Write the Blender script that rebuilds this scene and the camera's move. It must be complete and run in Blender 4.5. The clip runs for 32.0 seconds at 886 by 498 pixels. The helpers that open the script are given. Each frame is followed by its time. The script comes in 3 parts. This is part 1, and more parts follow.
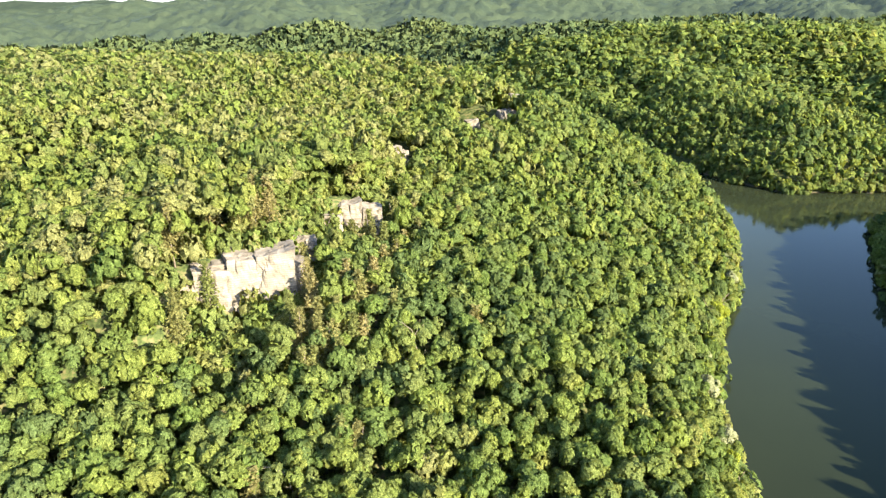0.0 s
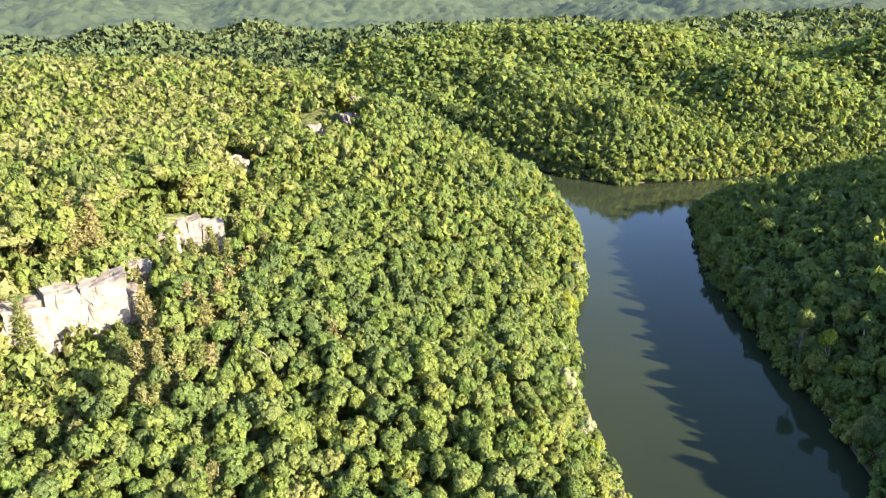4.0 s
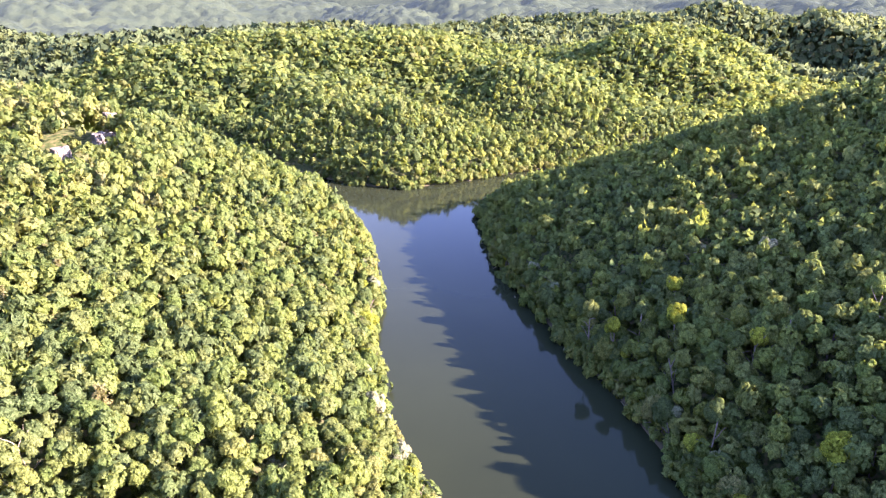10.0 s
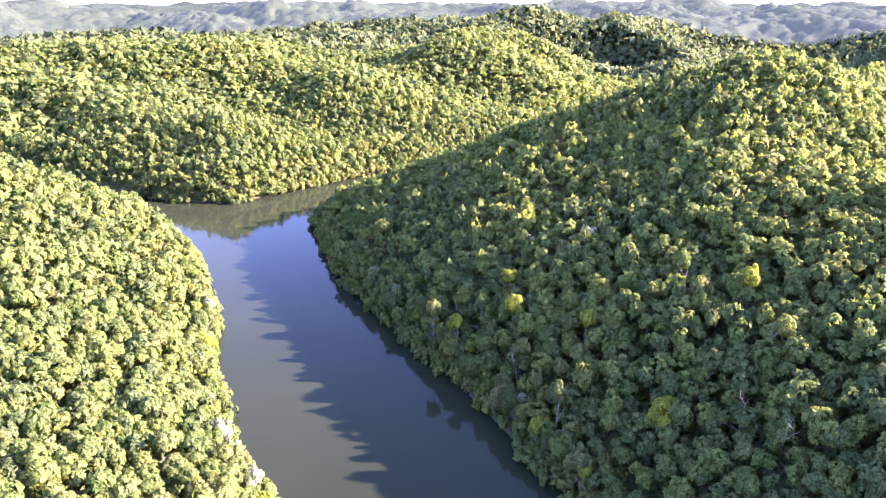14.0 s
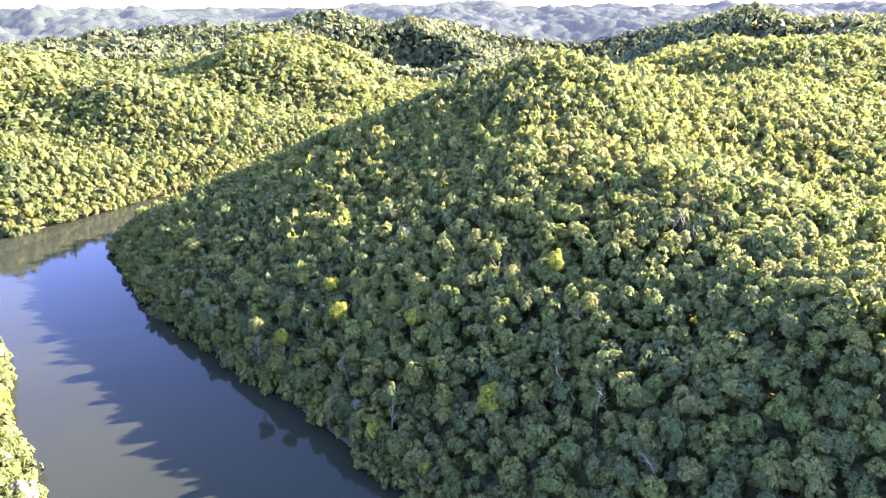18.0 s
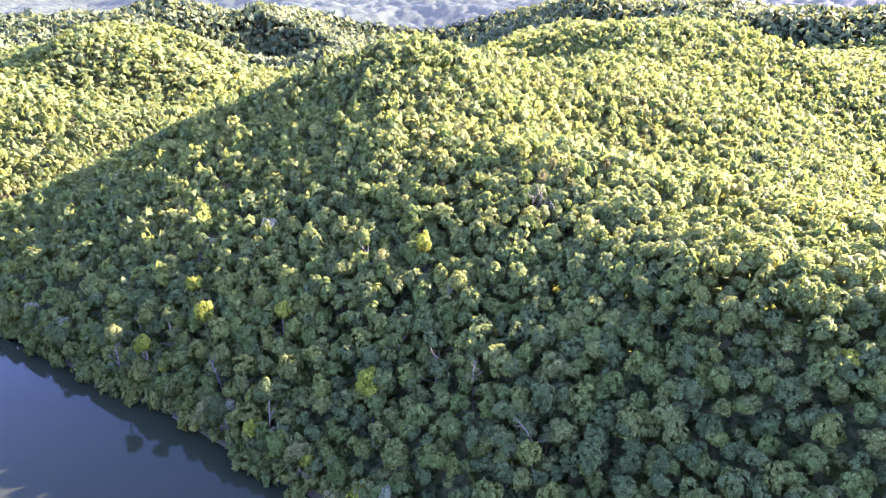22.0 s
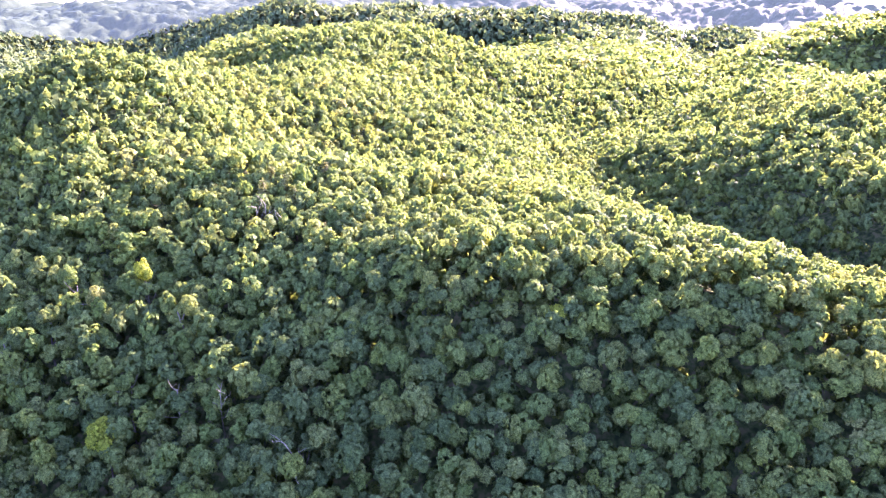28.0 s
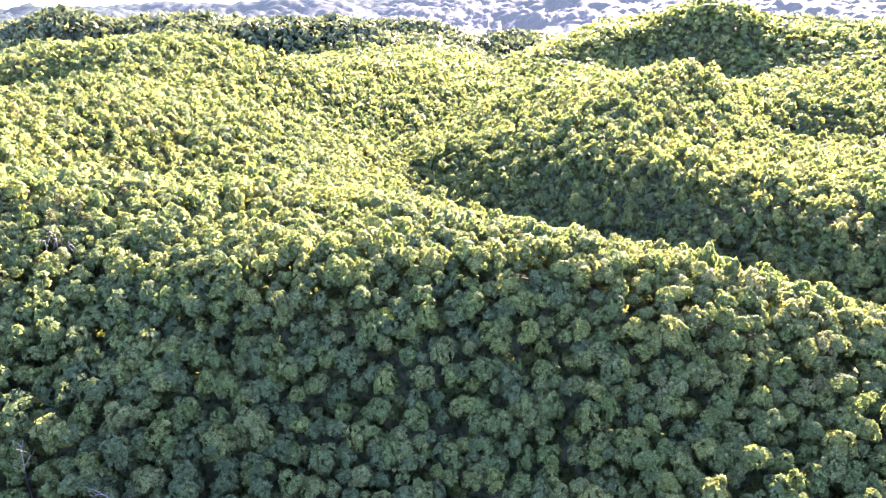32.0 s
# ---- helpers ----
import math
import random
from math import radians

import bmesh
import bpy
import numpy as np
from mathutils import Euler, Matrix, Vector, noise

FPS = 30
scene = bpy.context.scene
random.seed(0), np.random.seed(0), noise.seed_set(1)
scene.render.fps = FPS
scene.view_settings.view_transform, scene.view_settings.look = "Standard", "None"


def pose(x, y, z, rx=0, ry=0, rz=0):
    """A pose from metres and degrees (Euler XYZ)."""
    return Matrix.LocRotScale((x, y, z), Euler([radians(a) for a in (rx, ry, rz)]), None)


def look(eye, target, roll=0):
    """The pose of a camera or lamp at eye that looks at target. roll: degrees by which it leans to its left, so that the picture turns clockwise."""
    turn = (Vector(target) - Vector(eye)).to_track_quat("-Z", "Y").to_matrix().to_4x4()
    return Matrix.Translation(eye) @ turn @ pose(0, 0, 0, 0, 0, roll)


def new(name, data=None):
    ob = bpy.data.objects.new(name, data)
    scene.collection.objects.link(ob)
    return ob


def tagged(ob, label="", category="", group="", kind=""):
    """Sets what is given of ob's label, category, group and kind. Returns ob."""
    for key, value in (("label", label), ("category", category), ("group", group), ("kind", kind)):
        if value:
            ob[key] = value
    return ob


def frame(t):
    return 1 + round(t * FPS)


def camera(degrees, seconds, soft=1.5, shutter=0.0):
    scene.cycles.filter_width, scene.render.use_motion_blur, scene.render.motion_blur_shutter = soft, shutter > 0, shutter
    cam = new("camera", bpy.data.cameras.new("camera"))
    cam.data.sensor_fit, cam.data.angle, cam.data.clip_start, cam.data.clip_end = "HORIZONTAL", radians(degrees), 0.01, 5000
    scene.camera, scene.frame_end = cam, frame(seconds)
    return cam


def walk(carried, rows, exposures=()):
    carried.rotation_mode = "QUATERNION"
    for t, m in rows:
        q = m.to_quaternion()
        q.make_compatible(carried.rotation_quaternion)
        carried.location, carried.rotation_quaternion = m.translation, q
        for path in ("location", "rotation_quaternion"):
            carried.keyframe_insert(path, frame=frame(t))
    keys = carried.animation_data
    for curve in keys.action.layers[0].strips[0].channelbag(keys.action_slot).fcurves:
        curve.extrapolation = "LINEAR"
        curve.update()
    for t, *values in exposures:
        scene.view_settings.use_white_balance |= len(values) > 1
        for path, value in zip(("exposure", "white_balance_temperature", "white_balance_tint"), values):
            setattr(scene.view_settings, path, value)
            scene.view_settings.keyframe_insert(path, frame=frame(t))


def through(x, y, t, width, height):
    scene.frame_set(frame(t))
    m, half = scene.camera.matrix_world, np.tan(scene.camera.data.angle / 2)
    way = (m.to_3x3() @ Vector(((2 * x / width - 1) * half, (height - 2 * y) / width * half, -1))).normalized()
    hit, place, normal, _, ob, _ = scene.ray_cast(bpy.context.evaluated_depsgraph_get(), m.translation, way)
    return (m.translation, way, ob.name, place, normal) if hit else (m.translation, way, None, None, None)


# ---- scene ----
# ---- camera ----
cam = camera(64.72, 32.0, soft=1.25)
PATH = [
    (0.0, 0.00, 0.00, 120.00, 69.735, 0.901, -0.332),
    (0.5, -0.18, 0.76, 119.95, 69.702, 0.784, -1.950),
    (1.0, -0.33, 1.52, 119.91, 69.710, 0.705, -3.567),
    (1.5, -0.44, 2.30, 119.89, 69.724, 0.631, -5.249),
    (2.0, -0.48, 3.08, 119.91, 69.722, 0.574, -6.809),
    (2.5, -0.45, 3.89, 119.98, 69.739, 0.486, -7.988),
    (3.0, -0.36, 4.71, 120.06, 69.725, 0.420, -9.687),
    (3.5, -0.22, 5.57, 120.13, 69.703, 0.377, -11.360),
    (5.5, 0.55, 9.29, 120.35, 69.678, 0.194, -17.700),
    (6.0, 0.81, 10.29, 120.39, 69.672, 0.144, -18.823),
    (6.5, 1.11, 11.34, 120.43, 69.660, 0.078, -20.533),
    (7.0, 1.46, 12.44, 120.48, 69.681, 0.050, -22.292),
    (7.5, 1.84, 13.55, 120.54, 69.709, -0.045, -23.996),
    (8.0, 2.28, 14.65, 120.62, 69.748, -0.077, -25.708),
    (8.5, 2.75, 15.73, 120.73, 69.783, -0.123, -27.235),
    (9.0, 3.24, 16.74, 120.85, 69.833, -0.139, -28.184),
    (9.5, 3.69, 17.65, 120.99, 69.890, -0.150, -29.462),
    (10.0, 4.04, 18.35, 121.12, 69.930, -0.248, -30.946),
    (10.5, 4.27, 18.84, 121.22, 69.947, -0.238, -32.689),
    (11.0, 4.40, 19.13, 121.27, 69.976, -0.324, -34.163),
    (11.5, 4.46, 19.28, 121.28, 69.975, -0.456, -35.675),
    (12.0, 4.49, 19.30, 121.27, 70.036, -0.489, -37.330),
    (12.5, 4.51, 19.23, 121.27, 70.133, -0.448, -39.212),
    (13.0, 4.51, 19.14, 121.29, 70.215, -0.345, -41.132),
    (13.5, 4.50, 19.04, 121.35, 70.286, -0.212, -43.049),
    (14.0, 4.49, 18.94, 121.44, 70.359, -0.146, -44.948),
    (14.5, 4.49, 18.84, 121.57, 70.417, -0.027, -46.951),
    (16.5, 4.60, 18.51, 122.17, 70.502, 0.378, -55.394),
    (17.0, 4.67, 18.47, 122.29, 70.550, 0.399, -57.477),
    (17.5, 4.75, 18.47, 122.35, 70.586, 0.439, -59.185),
    (18.0, 4.79, 18.48, 122.36, 70.612, 0.371, -60.623),
    (18.5, 4.77, 18.46, 122.30, 70.643, 0.424, -62.000),
    (19.0, 4.72, 18.39, 122.20, 70.696, 0.455, -63.375),
    (19.5, 4.65, 18.27, 122.09, 70.748, 0.459, -64.804),
    (20.0, 4.59, 18.12, 121.97, 70.810, 0.429, -66.250),
    (20.5, 4.53, 17.99, 121.85, 70.871, 0.433, -67.621),
    (21.0, 4.47, 17.90, 121.75, 70.892, 0.429, -68.900),
    (21.5, 4.43, 17.84, 121.67, 70.421, 0.454, -70.510),
    (22.0, 4.40, 17.78, 121.61, 69.541, 0.473, -71.948),
    (22.5, 4.39, 17.73, 121.57, 69.250, 0.515, -73.605),
    (23.0, 4.37, 17.68, 121.52, 69.268, 0.593, -75.383),
    (23.5, 4.35, 17.62, 121.47, 69.416, 0.610, -77.171),
    (24.0, 4.32, 17.54, 121.43, 69.686, 0.560, -78.728),
    (24.5, 4.27, 17.44, 121.42, 69.729, 0.610, -80.216),
    (26.5, 3.94, 17.07, 121.50, 69.725, 0.876, -87.742),
    (27.0, 3.86, 17.00, 121.50, 69.713, 0.952, -89.813),
    (27.5, 3.80, 16.95, 121.50, 69.719, 0.990, -92.283),
    (28.0, 3.75, 16.93, 121.48, 69.710, 1.113, -95.141),
    (28.5, 3.73, 16.93, 121.47, 69.696, 1.189, -97.743),
    (29.0, 3.72, 16.94, 121.45, 69.702, 1.282, -99.573),
    (29.5, 3.74, 16.96, 121.43, 69.694, 1.364, -101.211),
    (30.0, 3.77, 16.98, 121.42, 69.667, 1.457, -103.120),
    (30.5, 3.82, 17.00, 121.41, 69.688, 1.586, -105.093),
    (31.0, 3.88, 16.98, 121.39, 69.839, 1.614, -106.995),
    (31.5, 3.95, 16.93, 121.36, 69.945, 1.541, -108.866),
    (32.0, 4.01, 16.86, 121.32, 69.900, 1.573, -110.728),
]
walk(cam, [(t, pose(x, y, z, rx, ry, rz)) for t, x, y, z, rx, ry, rz in PATH],
     exposures=[(0.0, 2.85, 5700, 14), (3.5, 2.98, 5650, 20), (6.0, 3.25, 5600, 34), (9.0, 3.55, 5500, 50), (13.0, 3.95, 5400, 62), (19.0, 4.28, 5300, 64), (24.0, 4.42, 5250, 66), (32.0, 4.42, 5250, 62)])

# ---- daylight: low sun from behind the ridge across the river ----
SUN_AZIMUTH, SUN_ELEVATION = 135.0, 23.6
world = bpy.data.worlds.new("sky")
scene.world = world
world.use_nodes = True
sky = world.node_tree.nodes.new("ShaderNodeTexSky")
sky.sky_type, sky.sun_disc = "NISHITA", False
sky.sun_elevation, sky.sun_rotation = radians(SUN_ELEVATION), radians(SUN_AZIMUTH)
sky.dust_density, sky.air_density, sky.ozone_density, sky.altitude = 1.2, 1.0, 1.0, 300
world.node_tree.links.new(sky.outputs[0], world.node_tree.nodes["Background"].inputs["Color"])
world.node_tree.nodes["Background"].inputs["Strength"].default_value = 0.085
sun = new("sun", bpy.data.lights.new("sun", "SUN"))
sun.data.energy, sun.data.angle, sun.data.color = 4.2, radians(0.6), (1.0, 0.83, 0.53)
sun_way = Vector((math.sin(radians(SUN_AZIMUTH)) * math.cos(radians(SUN_ELEVATION)),
                  math.cos(radians(SUN_AZIMUTH)) * math.cos(radians(SUN_ELEVATION)), math.sin(radians(SUN_ELEVATION))))
sun.matrix_world = look(sun_way * 900, (0, 0, 0))
# ---- materials ----
def material(name):
    m = bpy.data.materials.new(name)
    m.use_nodes = True
    tree = m.node_tree
    return m, tree, tree.nodes["Principled BSDF"]


def node(tree, kind, **inputs):
    n = tree.nodes.new(kind)
    for key, value in inputs.items():
        n.inputs[key.replace("_", " ")].default_value = value
    return n


def ramp(tree, source, stops):
    n = tree.nodes.new("ShaderNodeValToRGB")
    while len(n.color_ramp.elements) < len(stops):
        n.color_ramp.elements.new(0.5)
    for element, (at, colour) in zip(n.color_ramp.elements, stops):
        element.position, element.color = at, (*colour, 1)
    tree.links.new(source, n.inputs[0])
    return n.outputs[0]


def blend(tree, kind, factor, a, b):
    n = tree.nodes.new("ShaderNodeMix")
    n.data_type, n.blend_type = "RGBA", kind
    for socket, value in ((n.inputs[0], factor), (n.inputs[6], a), (n.inputs[7], b)):
        if isinstance(value, bpy.types.NodeSocket):
            tree.links.new(value, socket)
        elif isinstance(value, tuple):
            socket.default_value = (*value, 1)
        else:
            socket.default_value = value
    return n.outputs[2]


def noise_texture(tree, scale, detail=3.0, coords="Object"):
    n = node(tree, "ShaderNodeTexNoise", Scale=scale, Detail=detail)
    place = tree.nodes.new("ShaderNodeNewGeometry").outputs["Position"] if coords == "World" else tree.nodes.new("ShaderNodeTexCoord").outputs[coords]
    tree.links.new(place, n.inputs["Vector"])
    return n.outputs["Fac"]


def foliage(name, stops, per_object=False, through=0.5, tones=(0.84, 1.13), glow=0.0):
    """Leaves: colour by tree, mottled by clump, with light shining through."""
    m, tree, bsdf = material(name)
    if per_object:
        pick = tree.nodes.new("ShaderNodeObjectInfo").outputs["Random"]
    else:
        attribute = tree.nodes.new("ShaderNodeAttribute")
        attribute.attribute_name = "species"
        pick = attribute.outputs["Fac"]
    colour = ramp(tree, pick, stops)
    island = tree.nodes.new("ShaderNodeNewGeometry").outputs["Random Per Island"]
    tone = ramp(tree, island, [(0, (tones[0],) * 3), (1, (tones[1],) * 3)])
    colour = blend(tree, "MULTIPLY", 1.0, colour, tone)
    patch = ramp(tree, noise_texture(tree, 0.55, 3, "World"), [(0.3, (0.78, 0.8, 0.72)), (0.7, (1.15, 1.12, 1.05))])
    colour = blend(tree, "MULTIPLY", 0.8, colour, patch)
    # sprays of leaves: cells a quarter of a metre wide, each with its own tone and tilt
    sprays = node(tree, "ShaderNodeTexVoronoi", Scale=4.2)
    shape = tree.nodes.new("ShaderNodeNewGeometry")
    tree.links.new(shape.outputs["Position"], sprays.inputs["Vector"])
    colour = blend(tree, "MULTIPLY", 1.0, colour, ramp(tree, sprays.outputs["Color"], [(0.15, (0.5, 0.54, 0.5)), (0.85, (1.36, 1.33, 1.3))]))
    tree.links.new(colour, bsdf.inputs["Base Color"])
    bsdf.inputs["Roughness"].default_value = 0.65
    # glow: faint emission that stands in for haze on the last woods
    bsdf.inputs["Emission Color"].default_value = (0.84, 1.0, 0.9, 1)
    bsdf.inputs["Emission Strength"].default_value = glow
    bsdf.inputs["Specular IOR Level"].default_value = 0.03
    lean = tree.nodes.new("ShaderNodeVectorMath")
    lean.operation = "SUBTRACT"
    lean.inputs[1].default_value = (0.5, 0.5, 0.42)
    tree.links.new(sprays.outputs["Color"], lean.inputs[0])
    tilt = tree.nodes.new("ShaderNodeVectorMath")
    tilt.operation = "MULTIPLY_ADD"
    tilt.inputs[1].default_value = (0.4, 0.4, 0.4)
    tree.links.new(lean.outputs[0], tilt.inputs[0])
    # rounded boughs: a spray is lit mostly by the way its bough faces
    bough = tree.nodes.new("ShaderNodeAttribute")
    bough.attribute_name = "facing"
    turned = tree.nodes.new("ShaderNodeVectorTransform")
    turned.vector_type, turned.convert_from, turned.convert_to = "VECTOR", "OBJECT", "WORLD"
    tree.links.new(bough.outputs["Vector"], turned.inputs[0])
    rounded = tree.nodes.new("ShaderNodeVectorMath")
    rounded.operation = "MULTIPLY_ADD"
    rounded.inputs[1].default_value = (0.45, 0.45, 0.45)
    tree.links.new(shape.outputs["Normal"], rounded.inputs[0])
    tree.links.new(turned.outputs[0], rounded.inputs[2])
    tree.links.new(rounded.outputs[0], tilt.inputs[2])
    even = tree.nodes.new("ShaderNodeVectorMath")
    even.operation = "NORMALIZE"
    tree.links.new(tilt.outputs[0], even.inputs[0])
    tree.links.new(even.outputs[0], bsdf.inputs["Normal"])
    clear = tree.nodes.new("ShaderNodeBsdfTranslucent")
    tree.links.new(blend(tree, "MULTIPLY", 1.0, colour, (1.3, 1.2, 0.5)), clear.inputs["Color"])
    mix = tree.nodes.new("ShaderNodeMixShader")
    mix.inputs[0].default_value = through
    tree.links.new(bsdf.outputs[0], mix.inputs[1])
    tree.links.new(clear.outputs[0], mix.inputs[2])
    tree.links.new(mix.outputs[0], tree.nodes["Material Output"].inputs["Surface"])
    return m


LEAF_STOPS = [(0.0, (0.075, 0.112, 0.042)), (0.2, (0.1, 0.138, 0.052)), (0.38, (0.112, 0.16, 0.042)), (0.55, (0.14, 0.17, 0.058)), (0.72, (0.145, 0.188, 0.046)), (0.88, (0.178, 0.2, 0.056)), (1.0, (0.195, 0.205, 0.085))]
M_LEAF = foliage("oak_leaves", LEAF_STOPS)
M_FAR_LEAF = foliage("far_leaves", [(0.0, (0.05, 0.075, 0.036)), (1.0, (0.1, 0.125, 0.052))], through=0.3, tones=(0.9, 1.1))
# the furthest woods: a backdrop, its haze painted as leaf emission
M_LAST_LEAF = foliage("haze_glow_leaves", [(0.0, (0.03, 0.044, 0.026)), (1.0, (0.05, 0.066, 0.034))], through=0.2, tones=(0.9, 1.1), glow=0.013)
M_LEAF_TREE = foliage("oak_leaves_single", LEAF_STOPS, per_object=True)
M_PINE = foliage("pine_needles", [(0.0, (0.13, 0.15, 0.05)), (0.5, (0.17, 0.17, 0.065)), (1.0, (0.21, 0.185, 0.085))], per_object=True, through=0.4, tones=(0.8, 1.2))
M_PALE = foliage("pale_blossom", [(0.0, (0.17, 0.2, 0.105)), (1.0, (0.22, 0.235, 0.14))], per_object=True, through=0.25)
# yellow-green leaves; on the shaded slope their bright colour stands in for sun
M_YELLOW = foliage("yellow_leaves", [(0.0, (0.2, 0.24, 0.03)), (1.0, (0.26, 0.3, 0.04))], per_object=True)

M_BARK, tree, bsdf = material("bark")
tree.links.new(ramp(tree, noise_texture(tree, 1.5, 6), [(0.3, (0.09, 0.07, 0.05)), (0.7, (0.2, 0.165, 0.125))]), bsdf.inputs["Base Color"])
bsdf.inputs["Roughness"].default_value = 0.9
M_DEAD, tree, bsdf = material("dead_wood")
tree.links.new(ramp(tree, noise_texture(tree, 2.0, 6), [(0.3, (0.1, 0.085, 0.05)), (0.7, (0.2, 0.172, 0.11))]), bsdf.inputs["Base Color"])
bsdf.inputs["Roughness"].default_value = 0.85

M_GROUND, tree, bsdf = material("forest_floor")
floor = ramp(tree, noise_texture(tree, 0.6, 6), [(0.35, (0.025, 0.035, 0.014)), (0.5, (0.06, 0.08, 0.025)), (0.62, (0.12, 0.11, 0.05))])
# bare silt along the water's edge
height = tree.nodes.new("ShaderNodeSeparateXYZ")
tree.links.new(tree.nodes.new("ShaderNodeNewGeometry").outputs["Position"], height.inputs[0])
silt = node(tree, "ShaderNodeMapRange")
for key, value in (("From Min", 0.25), ("From Max", 0.9), ("To Min", 1.0), ("To Max", 0.0)):
    silt.inputs[key].default_value = value
tree.links.new(height.outputs["Z"], silt.inputs["Value"])
floor = blend(tree, "MIX", silt.outputs[0], floor, (0.085, 0.072, 0.045))
tree.links.new(floor, bsdf.inputs["Base Color"])
bsdf.inputs["Specular IOR Level"].default_value = 0.05
bsdf.inputs["Roughness"].default_value = 0.95

# far woods: a plain glowing backdrop, emission put in for the haze of distance
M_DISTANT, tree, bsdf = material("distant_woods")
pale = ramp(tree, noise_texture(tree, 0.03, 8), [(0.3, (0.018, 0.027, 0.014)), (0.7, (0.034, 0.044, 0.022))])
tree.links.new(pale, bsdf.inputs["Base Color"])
bsdf.inputs["Roughness"].default_value = 1.0
bsdf.inputs["Specular IOR Level"].default_value = 0.0
lumps = node(tree, "ShaderNodeBump", Strength=0.6, Distance=12.0)
tree.links.new(noise_texture(tree, 0.06, 5), lumps.inputs["Height"])
tree.links.new(lumps.outputs[0], bsdf.inputs["Normal"])
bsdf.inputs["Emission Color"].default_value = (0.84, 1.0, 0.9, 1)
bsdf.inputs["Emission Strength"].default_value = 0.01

M_WATER, tree, bsdf = material("river_water")
tree.links.new(ramp(tree, noise_texture(tree, 0.012, 4), [(0.3, (0.013, 0.017, 0.009)), (0.7, (0.018, 0.023, 0.011))]), bsdf.inputs["Base Color"])
bsdf.inputs["Roughness"].default_value = 0.06
bsdf.inputs["IOR"].default_value = 1.33
bsdf.inputs["Specular Tint"].default_value = (0.5, 0.88, 0.44, 1)
bsdf.inputs["Specular IOR Level"].default_value = 0.13
ripple = node(tree, "ShaderNodeBump", Strength=0.06, Distance=0.12)
tree.links.new(noise_texture(tree, 0.9, 4), ripple.inputs["Height"])
tree.links.new(ripple.outputs[0], bsdf.inputs["Normal"])

M_ROCK, tree, bsdf = material("sandstone")
rock = ramp(tree, noise_texture(tree, 0.35, 8), [(0.3, (0.08, 0.068, 0.05)), (0.44, (0.14, 0.122, 0.093)), (0.68, (0.2, 0.178, 0.142))])
wave = node(tree, "ShaderNodeTexWave", Scale=0.5, Distortion=6.0, Detail=4.0)
wave.bands_direction = "Z"
place = tree.nodes.new("ShaderNodeTexCoord")
tree.links.new(place.outputs["Object"], wave.inputs["Vector"])
rock = blend(tree, "MULTIPLY", 0.5, rock, ramp(tree, wave.outputs["Fac"], [(0.0, (0.62, 0.55, 0.48)), (0.5, (1, 1, 1))]))
tree.links.new(rock, bsdf.inputs["Base Color"])
bsdf.inputs["Roughness"].default_value = 0.9
rough = node(tree, "ShaderNodeBump", Strength=0.6, Distance=0.4)
tree.links.new(noise_texture(tree, 0.8, 8), rough.inputs["Height"])
tree.links.new(rough.outputs[0], bsdf.inputs["Normal"])
# ---- the lie of the land: water at z = 0, ridges up to about 80 m ----
# river: centre line and half width (x, y, r)
RIVER_SOUTH = [(-150, -450, 35), (-70, -270, 32), (10, -130, 30), (68, -20, 30), (86, 60, 32), (102, 110, 34), (114, 160, 38),
               (128, 206, 37), (147, 250, 31), (156, 276, 30), (169, 305, 31), (184, 340, 35), (190, 375, 37)]
RIVER_EAST = [(190, 375, 37), (250, 379, 33), (320, 380, 33), (400, 364, 33), (520, 342, 28), (640, 322, 26), (800, 300, 26), (1100, 420, 26)]
RIVER_WEST = [(190, 375, 37), (164, 438, 24), (120, 545, 26), (70, 665, 28), (5, 800, 28), (-150, 1000, 28)]
# dry hollow behind the low spur (x, y, half width)
HOLLOW = [(20, -280, 6), (75, -205, 6), (128, -176, 6), (190, -151, 6), (240, -121, 6), (300, -98, 6), (380, -98, 6), (460, -114, 6), (490, -159, 6), (550, -219, 6), (680, -290, 6), (800, -350, 6), (1000, -430, 6)]
# tops: x, y, height of the ground, reach
TOPS = [(-60, 235, 57), (-170, 300, 61), (0, 340, 48), (-110, 520, 62), (-320, 300, 66), (35, 430, 61), (-60, 720, 34),
        (-500, 600, 57), (347, 155, 88), (335, 190, 86), (318, 225, 66), (400, 150, 72), (480, 145, 48), (690, 160, 73), (600, 30, 84),
        (250, 75, 48), (330, 5, 33), (385, 60, 54), (140, 880, 50), (230, 830, 67), (400, 740, 65), (480, 640, 48),
        (580, 476, 105), (300, 540, 35), (450, 500, 57)]
MORE_TOPS = [(103, -124, 22), (117, -113, 27), (139, -96, 36), (161, -85, 38), (182, -70, 39), (229, -52, 38), (265, -29, 38),
             (150, -300, 35), (200, -380, 43), (-55, 126, 18), (-60, 186, 52), (-78, 180, 50), (-47, 196, 52), (-20, 110, 11),
             (-92, 112, 18), (30, 98, 8), (-125, 168, 38), (182, 5, 40), (196, 92, 46), (443, -150, 16), (420, -230, 44),
             (369, -279, 56), (310, -330, 11), (520, -400, 22), (760, -560, 60), (690, -90, 48), (790, -40, 3), (200, 560, 39),
             (-60, 20, 14), (-150, 120, 26), (-300, -100, 66), (-200, -400, 70), (690, 405, 14), (900, 100, 34), (900, 560, 3),
             (20, 900, 22), (997, 140, 97), (1004, 0, 87), (999, -86, 82), (978, -207, 74), (955, -291, 42), (924, -373, 12),
             (898, 742, 84), (1000, 593, 90), (1038, 522, 85), (1104, 354, 80), (1129, 257, 76), (620, -500, 88), (660, -425, 70),
             (735, -335, 44), (560, -600, 62)]


